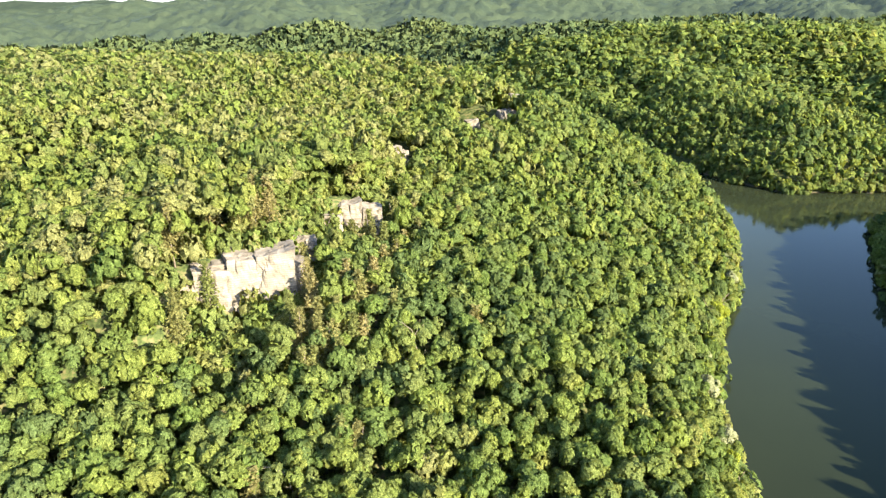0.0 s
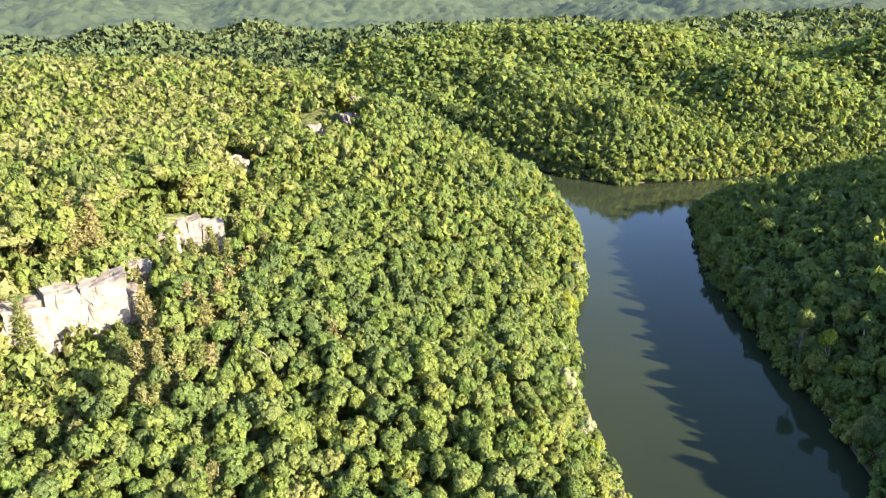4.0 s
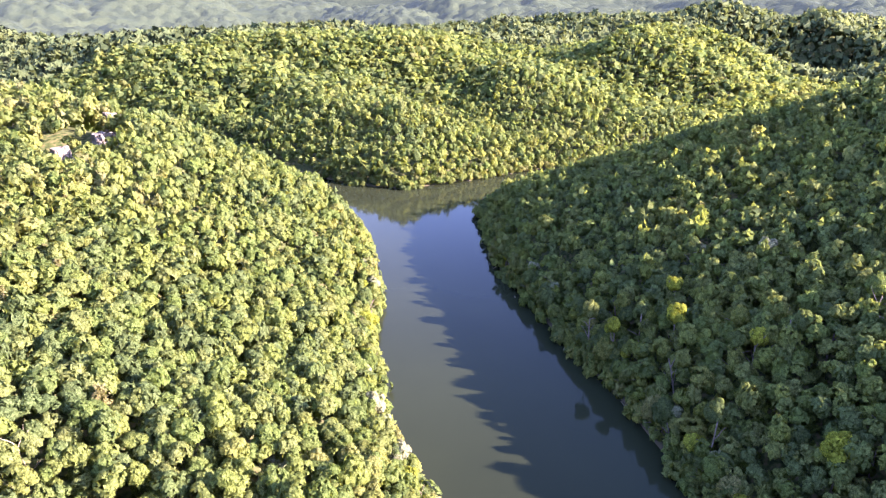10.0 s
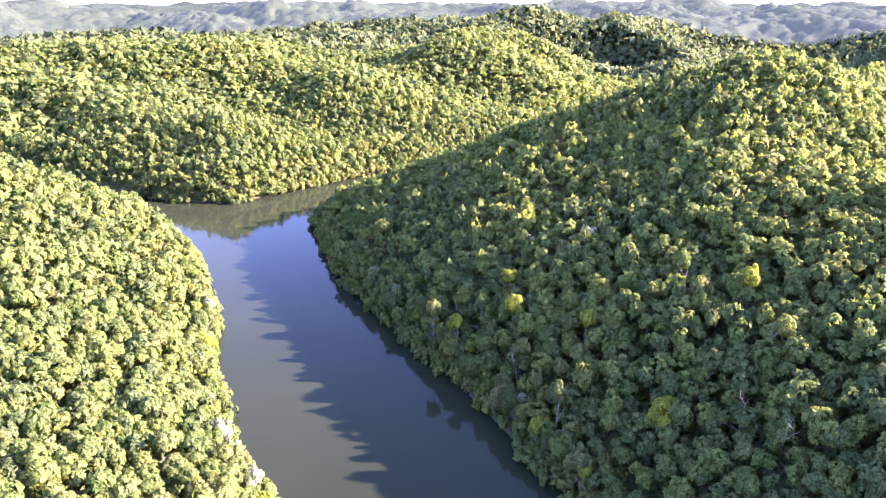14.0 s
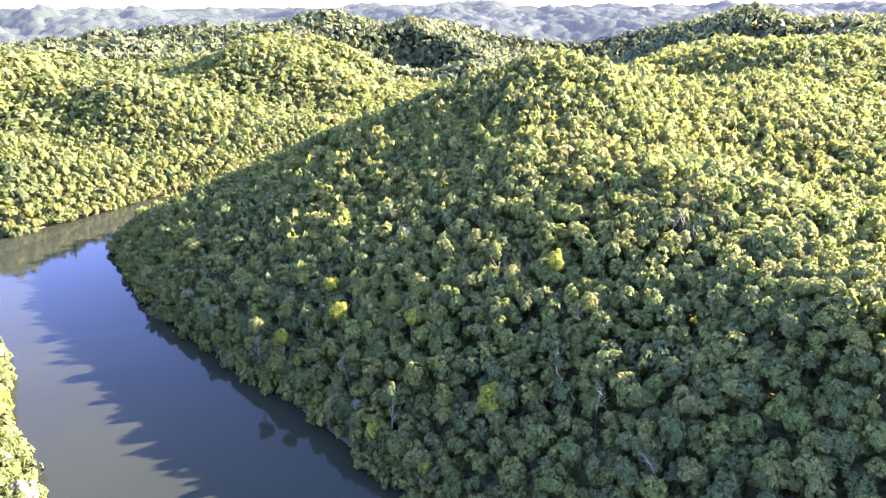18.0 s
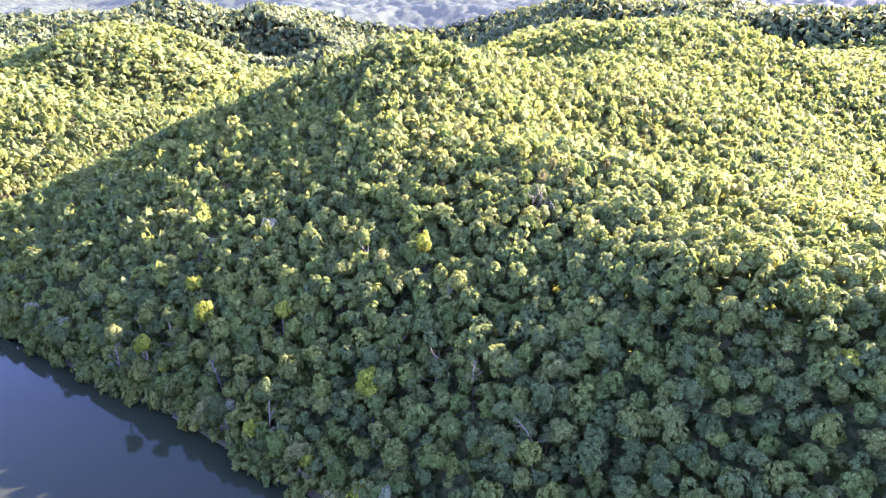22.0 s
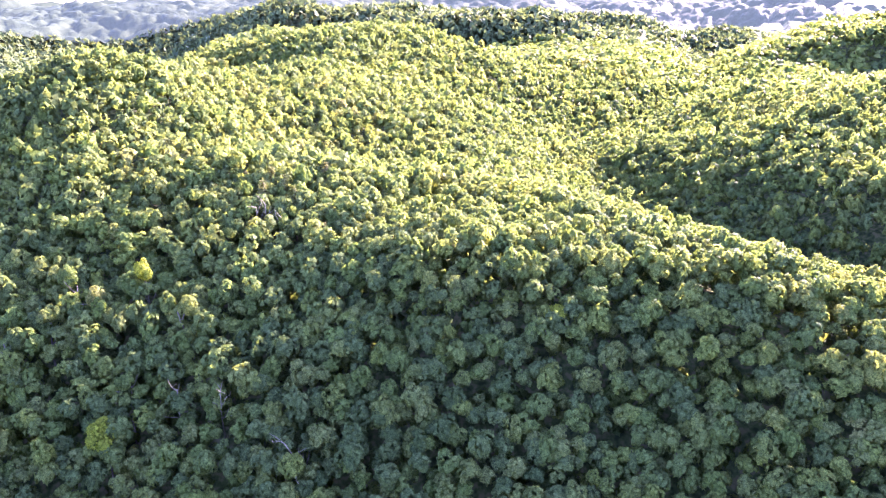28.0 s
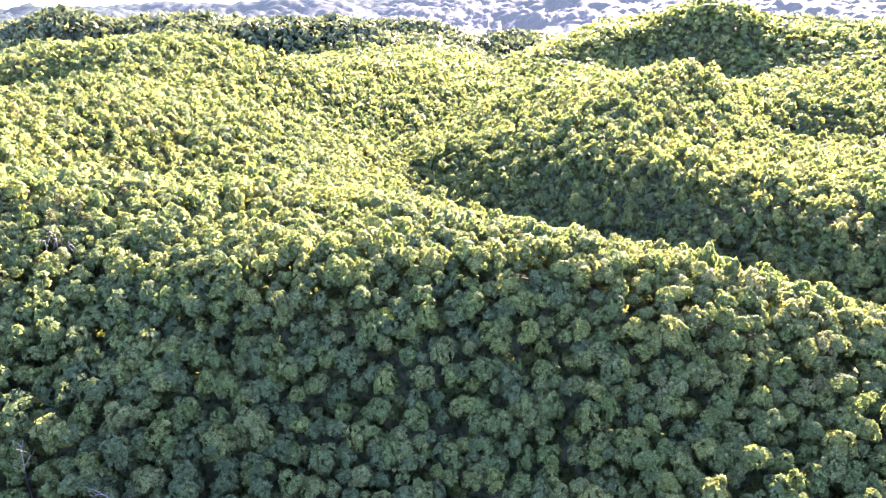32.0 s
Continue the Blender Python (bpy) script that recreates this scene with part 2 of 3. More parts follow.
def value_noise(x, y, seed):
    """Smooth noise between 0 and 1 on a unit lattice."""
    xi, yi = np.floor(x).astype(np.int64), np.floor(y).astype(np.int64)
    u, v = x - xi, y - yi
    u, v = u * u * (3 - 2 * u), v * v * (3 - 2 * v)

    def corner(i, j):
        h = (i * 374761393 + j * 668265263 + seed * 974634777) & 0x7FFFFFFF
        h = ((h ^ (h >> 13)) * 1274126177) & 0x7FFFFFFF
        return ((h ^ (h >> 16)) & 0xFFFF) / 65535.0
    a, b = corner(xi, yi), corner(xi + 1, yi)
    c, d = corner(xi, yi + 1), corner(xi + 1, yi + 1)
    return (a * (1 - u) + b * u) * (1 - v) + (c * (1 - u) + d * u) * v


def fbm(x, y, seed, octaves=4):
    total, gain = 0, 0.5
    for k in range(octaves):
        total = total + gain * value_noise(x * 2 ** k + 17.3 * k, y * 2 ** k - 9.1 * k, seed + k)
        gain *= 0.5
    return total / (1 - 0.5 ** octaves)


def line_distance(x, y, line):
    """Distance to the edge of a band along a line whose half width varies; below zero inside the band."""
    best = np.full(np.shape(x), 1e9)
    for (ax, ay, ar), (bx, by, br) in zip(line, line[1:]):
        dx, dy = bx - ax, by - ay
        s = np.clip(((x - ax) * dx + (y - ay) * dy) / (dx * dx + dy * dy), 0, 1)
        best = np.minimum(best, np.hypot(x - ax - s * dx, y - ay - s * dy) - (ar + s * (br - ar)))
    return best


def shore_distance(x, y):
    d = np.minimum(np.minimum(line_distance(x, y, RIVER_SOUTH), line_distance(x, y, RIVER_EAST)), line_distance(x, y, RIVER_WEST))
    return d + 5 * (fbm(x / 26, y / 26, 5, 2) - 0.5)


# foot line of the sandstone cliffs on the left bank, walked with the hill on the left hand
CLIFF = [(-16, 300), (-17, 262), (-22, 229), (-31, 225), (-38, 206), (-42, 190), (-45, 179), (-57, 171), (-66, 160)]


def cliff_side(x, y):
    """Signed distance to the cliff line (above zero uphill)."""
    best, side = np.full(np.shape(x), 1e9), np.zeros(np.shape(x))
    for (ax, ay), (bx, by) in zip(CLIFF, CLIFF[1:]):
        dx, dy = bx - ax, by - ay
        raw = ((x - ax) * dx + (y - ay) * dy) / (dx * dx + dy * dy)
        s = np.clip(raw, 0, 1)
        d = np.hypot(x - ax - s * dx, y - ay - s * dy)
        near = d < best
        cross = (x - ax) * dy - (y - ay) * dx
        best, side = np.where(near, d, best), np.where(near, np.where(cross > 0, 1, -1), side)
    return best * side


def smooth_min(a, b, k):
    m = np.clip(0.5 + 0.5 * (b - a) / k, 0, 1)
    return b * (1 - m) + a * m - k * m * (1 - m)


def land(x, y):
    """Height of the ground at x, y."""
    x, y = np.asarray(x, float), np.asarray(y, float)
    r = np.hypot(x, y)
    d = shore_distance(x, y)
    dh = line_distance(x, y, HOLLOW)
    # upland: weighted mean of the tops nearby, and rolling hills further out
    weight, top = np.full(x.shape, 1e-9), np.zeros(x.shape)
    for px, py, pz in TOPS + MORE_TOPS:
        w = 1 / ((x - px) ** 2 + (y - py) ** 2 + 900) ** 1.8
        weight, top = weight + w, top + w * pz
    top = top / weight
    fold = 1 - np.abs(2 * fbm(x / 640 + 0.35 * fbm(x / 300, y / 300, 61, 2), y / 640, 40, 3) - 1)
    rolling = 14 + 72 * np.clip((fold - 0.5) / 0.45, 0, 1) ** 0.8 + 12 * fbm(x / 160, y / 160, 60, 3)
    far = np.clip((r - 1180) / 400, 0, 1)
    top = top * (1 - far) + rolling * far
    top = top + 14 * (fbm(x / 110, y / 110, 11, 3) - 0.5) * np.clip(d / 80, 0, 1)
    # spurs and ravines on the far hills
    top = top + 42 * (np.abs(2 * fbm(x / 210, y / 210, 83, 3) - 1) - 0.25) * np.clip((r - 820) / 200, 0, 1)
    relief = np.clip((y - 400) / 60, 0, 1) * np.clip((x - 60) / 60, 0, 1) + 0.45 * np.clip((x - 190) / 40, 0, 1) * np.clip((330 - y) / 60, 0, 1)
    top = top + 26 * (fbm(x / 80, y / 80, 23, 2) - 0.5) * relief * np.clip(1.6 - r / 800, 0, 1)
    # spurs that run down to the east reach of the river
    comb = 0.5 + 0.5 * np.cos((x - 250 + 0.25 * (y - 480) + 30 * fbm(x / 120, y / 120, 71, 2)) * 2 * math.pi / 165)
    spur = np.clip((x - 110) / 60, 0, 1) * np.clip((y - 405) / 40, 0, 1) * np.clip((900 - r) / 150, 0, 1)
    top = top - 20 * (1 - comb) * spur * np.clip(1.3 - (y - 405) / 260, 0.25, 1)
    steep = 0.38 + 0.1 * np.clip((x - 110) / 60, 0, 1) * np.clip((300 - y) / 100, 0, 1) + 0.16 * np.clip((180 - x) / 60, 0, 1) * np.clip((y - 290) / 80, 0, 1) + 0.14 * np.clip((x - 110) / 60, 0, 1) * np.clip((40 - y) / 50, 0, 1)
    # the east bank is steep up to a shoulder and gentler above it
    shoulder = np.clip((x - 110) / 60, 0, 1) * np.clip((240 - y) / 60, 0, 1)
    bank = np.where(d > 0, 0.25 + steep * d + shoulder * (0.05 * np.minimum(d, 46) - 0.08 * np.clip(d - 46, 0, 70)), 0.25 + 0.5 * d)
    side = 7 + (0.36 + 0.2 * np.clip((310 - x) / 60, 0, 1) + 0.2 * np.clip((-115 - y + 0.1 * x) / 40, 0, 1)) * np.maximum(dh, 0) + np.clip((x - 300) / 22, 0, 14)
    bank = bank - np.minimum(0.28 * np.maximum(d, 0), 20) * (1 - comb) * spur + 0.9 * np.clip(d / 30, 0, 1) * relief * 14 * (fbm(x / 60, y / 60, 29, 2) - 0.5)
    h = smooth_min(smooth_min(top, side, 12), bank, np.clip(d * 0.25, 1, np.where(x > 110, 7, 14)))
    s = cliff_side(x, y)
    up = np.clip((s + 3) / 6, 0, 1)
    h = h + np.clip(d / 60, 0, 1) * (9 * up * np.exp(-np.maximum(s, 0) / 55) * np.exp(-np.maximum(np.hypot(x + 38, y - 215) - 75, 0) / 25) - 3 * (1 - up) * np.exp(np.minimum(s, 0) / 18) * (np.hypot(x + 38, y - 215) < 90))
    return np.where(d < 0, np.maximum(bank, -6), np.maximum(h, 0.2))
# ---- mesh helpers ----
def mesh_from(name, points, corners, sizes, mat, smooth=False, species=None, facing=None):
    """A mesh from arrays: points (n, 3), corners (flat vertex indices), sizes (corners of each face)."""
    data = bpy.data.meshes.new(name)
    sizes = np.asarray(sizes, np.int32)
    data.vertices.add(len(points))
    data.vertices.foreach_set("co", np.asarray(points, np.float32).ravel())
    data.loops.add(len(corners))
    data.loops.foreach_set("vertex_index", np.asarray(corners, np.int32).ravel())
    data.polygons.add(len(sizes))
    data.polygons.foreach_set("loop_start", np.concatenate([[0], np.cumsum(sizes)[:-1]]).astype(np.int32))
    data.polygons.foreach_set("loop_total", sizes)
    data.polygons.foreach_set("use_smooth", np.full(len(sizes), smooth))
    if species is not None:
        data.attributes.new("species", "FLOAT", "POINT").data.foreach_set("value", np.asarray(species, np.float32))
    if facing is not None:
        data.attributes.new("facing", "FLOAT_VECTOR", "POINT").data.foreach_set("vector", np.asarray(facing, np.float32).ravel())
    data.materials.append(mat)
    data.update(calc_edges=True)
    return data


def part(name, data, parent, label=""):
    ob = new(name, data)
    ob.parent = parent
    return tagged(ob, label)


def icosphere(levels):
    bm = bmesh.new()
    bmesh.ops.create_icosphere(bm, subdivisions=levels, radius=1)
    points = np.array([v.co[:] for v in bm.verts])
    faces = np.array([[v.index for v in f.verts] for f in bm.faces])
    bm.free()
    return points, faces


def crown_arrays(rng, lobes, core, sprays, spray_size, height=1.0):
    """A crown of about unit radius: leaf sprays, each a small bent blade, over rounded boughs that are heaped round a dark core. All faces are triangles."""
    k = np.arange(lobes)
    up = 1 - 1.25 * (k + 0.3) / lobes
    turn = k * 2.39996 + rng.uniform(-0.8, 0.8, lobes)
    flat = np.sqrt(np.maximum(0, 1 - up * up))
    way = np.stack([flat * np.cos(turn), flat * np.sin(turn), up], 1)
    middle = way * rng.uniform(0.42, 0.72, (lobes, 1)) + rng.normal(0, 0.07, (lobes, 3))
    size = rng.uniform(0.75, 1.25, lobes) * 1.12 / lobes ** 0.42
    ip, face = icosphere(core)
    p = ip * rng.uniform(0.5, 0.68, (len(ip), 1)) * [1, 1, 0.9]
    keep = face[p[face][:, :, 2].max(1) > -0.3]
    pts, tris = [p], [keep]
    if sprays:
        which = rng.choice(lobes, sprays * 3, p=size ** 2 / (size ** 2).sum())
        out = rng.normal(size=(sprays * 3, 3)) + way[which] * 0.7 + [0, 0, 0.35]
        out /= np.linalg.norm(out, axis=1)[:, None]
        at = middle[which] + out * (size[which] * rng.uniform(0.82, 1.06, sprays * 3))[:, None] * [1, 1, 0.85]
        buried = np.zeros(sprays * 3, bool)
        for o in range(lobes):
            buried |= (which != o) & (np.linalg.norm((at - middle[o]) / [1, 1, 0.85], axis=1) < 0.8 * size[o])
        at, out = at[~buried][:sprays], out[~buried][:sprays]
        n = len(at)
        turned = out + rng.normal(scale=0.38, size=(n, 3)) + [0, 0, 0.25]
        turned /= np.linalg.norm(turned, axis=1)[:, None]
        side = np.cross(turned, rng.normal(size=(n, 3)))
        side /= np.linalg.norm(side, axis=1)[:, None]
        along = np.cross(turned, side)
        a = spray_size * rng.uniform(0.65, 1.4, (n, 1))
        pts.append(np.stack([at - side * a - along * a * 0.55, at + side * a - along * a * 0.55, at + along * a * 1.1 - turned * a * 0.2], 1).reshape(-1, 3))
        tris.append(len(p) + 3 * np.arange(n)[:, None] + [0, 1, 2])
    squash = [rng.uniform(0.86, 1.16), rng.uniform(0.86, 1.16), height]
    facing = np.concatenate([ip / np.linalg.norm(ip, axis=1)[:, None]] + ([np.repeat(out * 0.75 + at * 0.5, 3, axis=0)] if sprays else []))
    return np.concatenate(pts) * squash, np.concatenate(tris), facing


def blob_arrays(rng, levels, lumps=0.3, tall=0.85):
    """A lumpy closed crown for trees far away."""
    p, f = icosphere(levels)
    facing = p
    p = p * (1 - lumps / 2 + lumps * rng.random(len(p)))[:, None] * [1, 1, tall]
    low = p[f][:, :, 2].max(1) > -0.35
    return p, f[low], facing


def scatter(rng, spacing, x0, x1, y0, y1):
    """Points on a jittered, staggered grid."""
    nx, ny = int((x1 - x0) / spacing), int((y1 - y0) / (spacing * 0.87))
    gx, gy = np.meshgrid(np.arange(nx), np.arange(ny))
    x = x0 + (gx + 0.5 * (gy % 2) + rng.uniform(-0.48, 0.48, gx.shape)) * spacing
    y = y0 + (gy + rng.uniform(-0.48, 0.48, gx.shape)) * spacing * 0.87
    return x.ravel(), y.ravel()


def forest_mesh(name, rng, x, y, z, radius, templates, mat, species, smooth=False):
    """All the crowns at x, y, z in one mesh."""
    pts, tris, kinds, ways = [], [], [], []
    count = 0
    pick = rng.integers(0, len(templates), len(x))
    for k, (tp, tf, tw) in enumerate(templates):
        at = np.where(pick == k)[0]
        if not len(at):
            continue
        a = rng.uniform(0, 2 * math.pi, len(at))
        c, s = np.cos(a), np.sin(a)
        r = radius[at]
        tall = r * rng.uniform(0.85, 1.25, len(at))
        px = (tp[None, :, 0] * c[:, None] - tp[None, :, 1] * s[:, None]) * r[:, None] + x[at][:, None]
        py = (tp[None, :, 0] * s[:, None] + tp[None, :, 1] * c[:, None]) * r[:, None] + y[at][:, None]
        pz = tp[None, :, 2] * tall[:, None] + z[at][:, None]
        pts.append(np.stack([px, py, pz], -1).reshape(-1, 3))
        tris.append((tf[None] + (count + len(tp) * np.arange(len(at)))[:, None, None]).reshape(-1, 3))
        kinds.append(np.repeat(species[at], len(tp)))
        wx = tw[None, :, 0] * c[:, None] - tw[None, :, 1] * s[:, None]
        wy = tw[None, :, 0] * s[:, None] + tw[None, :, 1] * c[:, None]
        ways.append(np.stack([wx, wy, np.broadcast_to(tw[None, :, 2], wx.shape)], -1).reshape(-1, 3))
        count += len(tp) * len(at)
    tris = np.concatenate(tris)
    return mesh_from(name, np.concatenate(pts), tris.ravel(), np.full(len(tris), 3), mat, smooth, species=np.concatenate(kinds), facing=np.concatenate(ways))


# ---- the ground: one sheet, fine near the river and coarse towards the horizon ----
def spread(n, reach, k):
    s = np.linspace(-1, 1, n)
    return reach * np.sinh(k * s) / math.sinh(k)


gx, gy = np.meshgrid(100 + spread(260, 4700, 4.6), 130 + spread(260, 4700, 4.6))
ground_points = np.stack([gx, gy, land(gx, gy)], -1).reshape(-1, 3)
n = 260
first = (np.arange(n - 1)[:, None] * n + np.arange(n - 1)[None]).ravel()
ground = new("ground", mesh_from("ground", ground_points, np.stack([first, first + 1, first + n + 1, first + n], 1).ravel(), np.full(len(first), 4), M_GROUND, True))
tagged(ground, "dark leaf-littered forest floor of steep river hills", "ground", kind="structure")

# ---- the river surface ----
bm = bmesh.new()
wx, wy = np.arange(-320, 1200, 20.0), np.arange(-520, 1100, 20.0)
cx, cy = np.meshgrid(wx, wy)
wet = shore_distance(cx + 10, cy + 10) < 22
made = {}
for j, i in zip(*np.where(wet)):
    quad = []
    for a, b in ((i, j), (i + 1, j), (i + 1, j + 1), (i, j + 1)):
        if (a, b) not in made:
            made[a, b] = bm.verts.new((-320 + 20.0 * a, -520 + 20.0 * b, 0))
        quad.append(made[a, b])
    bm.faces.new(quad)
data = bpy.data.meshes.new("water")
bm.to_mesh(data)
bm.free()
data.materials.append(M_WATER)
tagged(new("water", data), "calm olive-green river with faint ripples", "river", kind="structure")

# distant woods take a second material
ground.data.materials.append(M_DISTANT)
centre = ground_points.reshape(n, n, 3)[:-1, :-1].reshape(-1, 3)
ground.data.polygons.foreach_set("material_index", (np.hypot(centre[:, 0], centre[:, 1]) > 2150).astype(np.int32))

# ---- the forest ----
rng = np.random.default_rng(7)
BOUGHS = (9, 12, 8, 14, 10, 7, 11, 9, 13, 8, 10, 12)
HEIGHTS = (1.0, 1.25, 1.1, 1.4, 0.95, 1.15, 1.5, 1.05, 1.2, 1.3, 1.0, 1.15)
NEAR = [crown_arrays(rng, n, 1, 260, 0.155, h) for n, h in zip(BOUGHS, HEIGHTS)]
BESIDE = [crown_arrays(rng, n, 1, 120, 0.215, h) for n, h in zip(BOUGHS, HEIGHTS)]
MIDDLE = [crown_arrays(rng, n, 1, 50, 0.3, h) for n, h in zip((6, 7, 8, 6, 5, 8, 7, 6), HEIGHTS)]
ROUND = [crown_arrays(rng, n, 1, 22, 0.42, h) for n, h in zip((4, 5, 4, 5, 4, 6), HEIGHTS)]
TINY = [crown_arrays(rng, 3, 1, 6, 0.7, h) for h in HEIGHTS[:5]]
SMALL = [crown_arrays(rng, 3, 1, 10, 0.55, h) for h in HEIGHTS[:5]]
FAR = [blob_arrays(rng, 1, 0.5, 0.7) for _ in range(9)]


OUTCROPS = [(-36, 216), (-30, 219), (-23, 221), (-41, 192), (-20, 300), (16, 374), (34, 386), (44, 425)]


PINE_SPOTS = [(-39, 183), (-31, 177), (-26, 173), (-39, 160), (-34, 166), (-31, 156), (-27, 160), (-25, 148), (-19, 176), (-27, 198), (-24, 195), (-18, 203),
              (-58, 187), (-53, 188), (-49, 190), (-60, 164), (-58, 194), (-70, 170), (-66, 156), (-35, 154), (-14, 197), (-12, 205), (-8, 212),
              (-64, 186), (-23, 210), (-10, 228), (-20, 154), (-31, 146), (-16, 222), (-68, 190), (-75, 184), (-56, 200), (-22, 168), (-17, 188), (-36, 172)]


def bearing(x, y):
    return np.degrees(np.arctan2(x, y))


def ahead(x, y):
    return (bearing(x, y) > -42) & (bearing(x, y) < 149)


def spots(spacing, box, keep, size, lift):
    """Places for trees: x, y, height of the crown's middle, radius, species."""
    x, y = scatter(rng, spacing, *box)
    ok = keep(x, y)
    x, y = x[ok], y[ok]
    d, s = shore_distance(x, y), cliff_side(x, y)
    bare = (s > -5) & (s < 3) & (np.hypot(x + 38, y - 200) < 62)
    bare |= (s > -25) & (s < 4) & (np.hypot(x + 51, y - 164) < 22)
    for px, py in OUTCROPS:
        bare |= (np.hypot(x - px, y - py + 7) < 9) | (np.hypot(x - px - 0.1 * px, y - py + 17) < 9)
    for px, py in PINE_SPOTS:
        bare |= np.hypot(x - px, y - py) < 3
    ok = (d > 0.2) & ~bare
    x, y, d = x[ok], y[ok], d[ok]
    r = spacing * size * rng.choice([0.76, 0.9, 1.0, 1.1, 1.26], len(x)) * rng.uniform(0.9, 1.1, len(x))
    z = land(x, y) + (lift * (0.62 + 0.38 * r / (spacing * size)) + rng.normal(0, 1.1, len(x))) * np.clip(0.5 + d / 30, 0, 1)
    # stunted growth below the high outcrops
    for px, py in OUTCROPS[4:]:
        z = np.where((np.abs(x - px * y / py) < 7) & (y < py + 3) & (y > py - 48), z - 5.5, z)
    # lighter leaf colour on the western plateau, painting in its brighter sunlight
    sun_lift = 0.34 * np.clip((land(x, y) - 34) / 14, 0, 1) * np.clip((70 - x) / 60, 0, 1)
    species = np.clip(0.5 * fbm(x / 45, y / 45, 90, 2) + 0.7 * rng.random(len(x)) - 0.12 + sun_lift, 0, 1)
    return x, y, z, r, species


def plant(label, where, templates, mat, smooth=False):
    ob = new("forest", forest_mesh("forest", rng, *where[:4], templates, mat, where[4], smooth))
    print("forest", len(where[0]), len(ob.data.polygons))
    return tagged(ob, label, "forest", kind="stuff")


def far_off(x, y):
    return np.hypot(x, y)


# slopes that face the river bend carry full trees; those turned away or behind a ridge carry plainer ones
SPOKES, RINGS = np.radians(np.arange(-50, 156, 0.75)), np.arange(20, 1320, 8.0)
spoke, ring = np.meshgrid(SPOKES, RINGS, indexing="ij")
climb = (land(2 + ring * np.sin(spoke), 14 + ring * np.cos(spoke)) + 13 - 121) / ring
skyline = np.maximum.accumulate(climb, axis=1)


def faces_bend(x, y):
    far = np.hypot(x - 2, y - 14)
    i = np.clip(np.round((np.arctan2(x - 2, y - 14) - SPOKES[0]) / (SPOKES[1] - SPOKES[0])).astype(int), 0, len(SPOKES) - 1)
    j = np.clip(((far - 20) / 8).astype(int) - 2, 0, len(RINGS) - 1)
    return ((land(x, y) + 21 - 121) / far > skyline[i, j]) | (far < 100)


hidden = []


def stand(label, where, templates, mat=M_LEAF):
    """Trees of one belt: the full ones here, the rest kept for the plain woods."""
    full = faces_bend(where[0], where[1])
    hidden.append([a[~full] for a in where])
    return plant(label, [a[full] for a in where], templates, mat, True)


close = spots(3.85, (-300, 300, -300, 300), lambda x, y: (ahead(x, y) & (far_off(x, y) < 255)) | (far_off(x, y) < 66), 0.63, 13)
# the nearest trees stand alone, the rest are one forest
reach = far_off(close[0], close[1])
alone = reach < np.sort(reach[(reach > 84) & ahead(close[0], close[1])])[185]
alone &= (reach > 84) & ahead(close[0], close[1])
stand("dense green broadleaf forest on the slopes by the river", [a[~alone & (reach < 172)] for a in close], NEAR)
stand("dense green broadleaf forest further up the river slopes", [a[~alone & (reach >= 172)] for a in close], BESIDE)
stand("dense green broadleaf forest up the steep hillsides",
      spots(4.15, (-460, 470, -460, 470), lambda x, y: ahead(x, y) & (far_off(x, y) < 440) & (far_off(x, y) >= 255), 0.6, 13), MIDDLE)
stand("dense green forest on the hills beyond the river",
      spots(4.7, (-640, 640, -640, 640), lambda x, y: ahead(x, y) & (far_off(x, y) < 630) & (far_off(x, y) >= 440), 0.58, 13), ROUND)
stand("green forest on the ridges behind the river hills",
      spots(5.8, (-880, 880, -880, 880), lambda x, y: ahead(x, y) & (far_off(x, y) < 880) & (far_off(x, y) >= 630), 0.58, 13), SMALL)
plant("green forest on slopes turned away from the river", [np.concatenate(a) for a in zip(*hidden)], FAR, M_LEAF, True)
plant("green forest round the near bank",
      spots(7.5, (-440, 440, -440, 440), lambda x, y: ~ahead(x, y) & (far_off(x, y) > 66) & (far_off(x, y) < 440), 0.66, 12), FAR, M_LEAF)


def crown_bumps(x, y, cell, seed):
    """Rounded crown tops, one to a cell: height between 0 and 1, and a number for each crown."""
    u, v = x / cell, y / cell
    i, j = np.floor(u).astype(np.int64), np.floor(v).astype(np.int64)
    best, which = np.full(x.shape, 9.0), np.zeros(x.shape)
    for a in (-1, 0, 1):
        for b in (-1, 0, 1):
            h = ((i + a) * 374761393 + (j + b) * 668265263 + seed * 974634777) & 0x7FFFFFFF
            h = ((h ^ (h >> 13)) * 1274126177) & 0x7FFFFFFF
            cx, cy = i + a + (h & 0xFFF) / 4095.0, j + b + ((h >> 12) & 0xFFF) / 4095.0
            gap = (u - cx) ** 2 + (v - cy) ** 2
            which = np.where(gap < best, ((h >> 7) & 0xFFF) / 4095.0, which)
            best = np.minimum(best, gap)
    return np.clip(1 - best / 0.5, 0, 1) * (0.6 + 0.4 * which), which


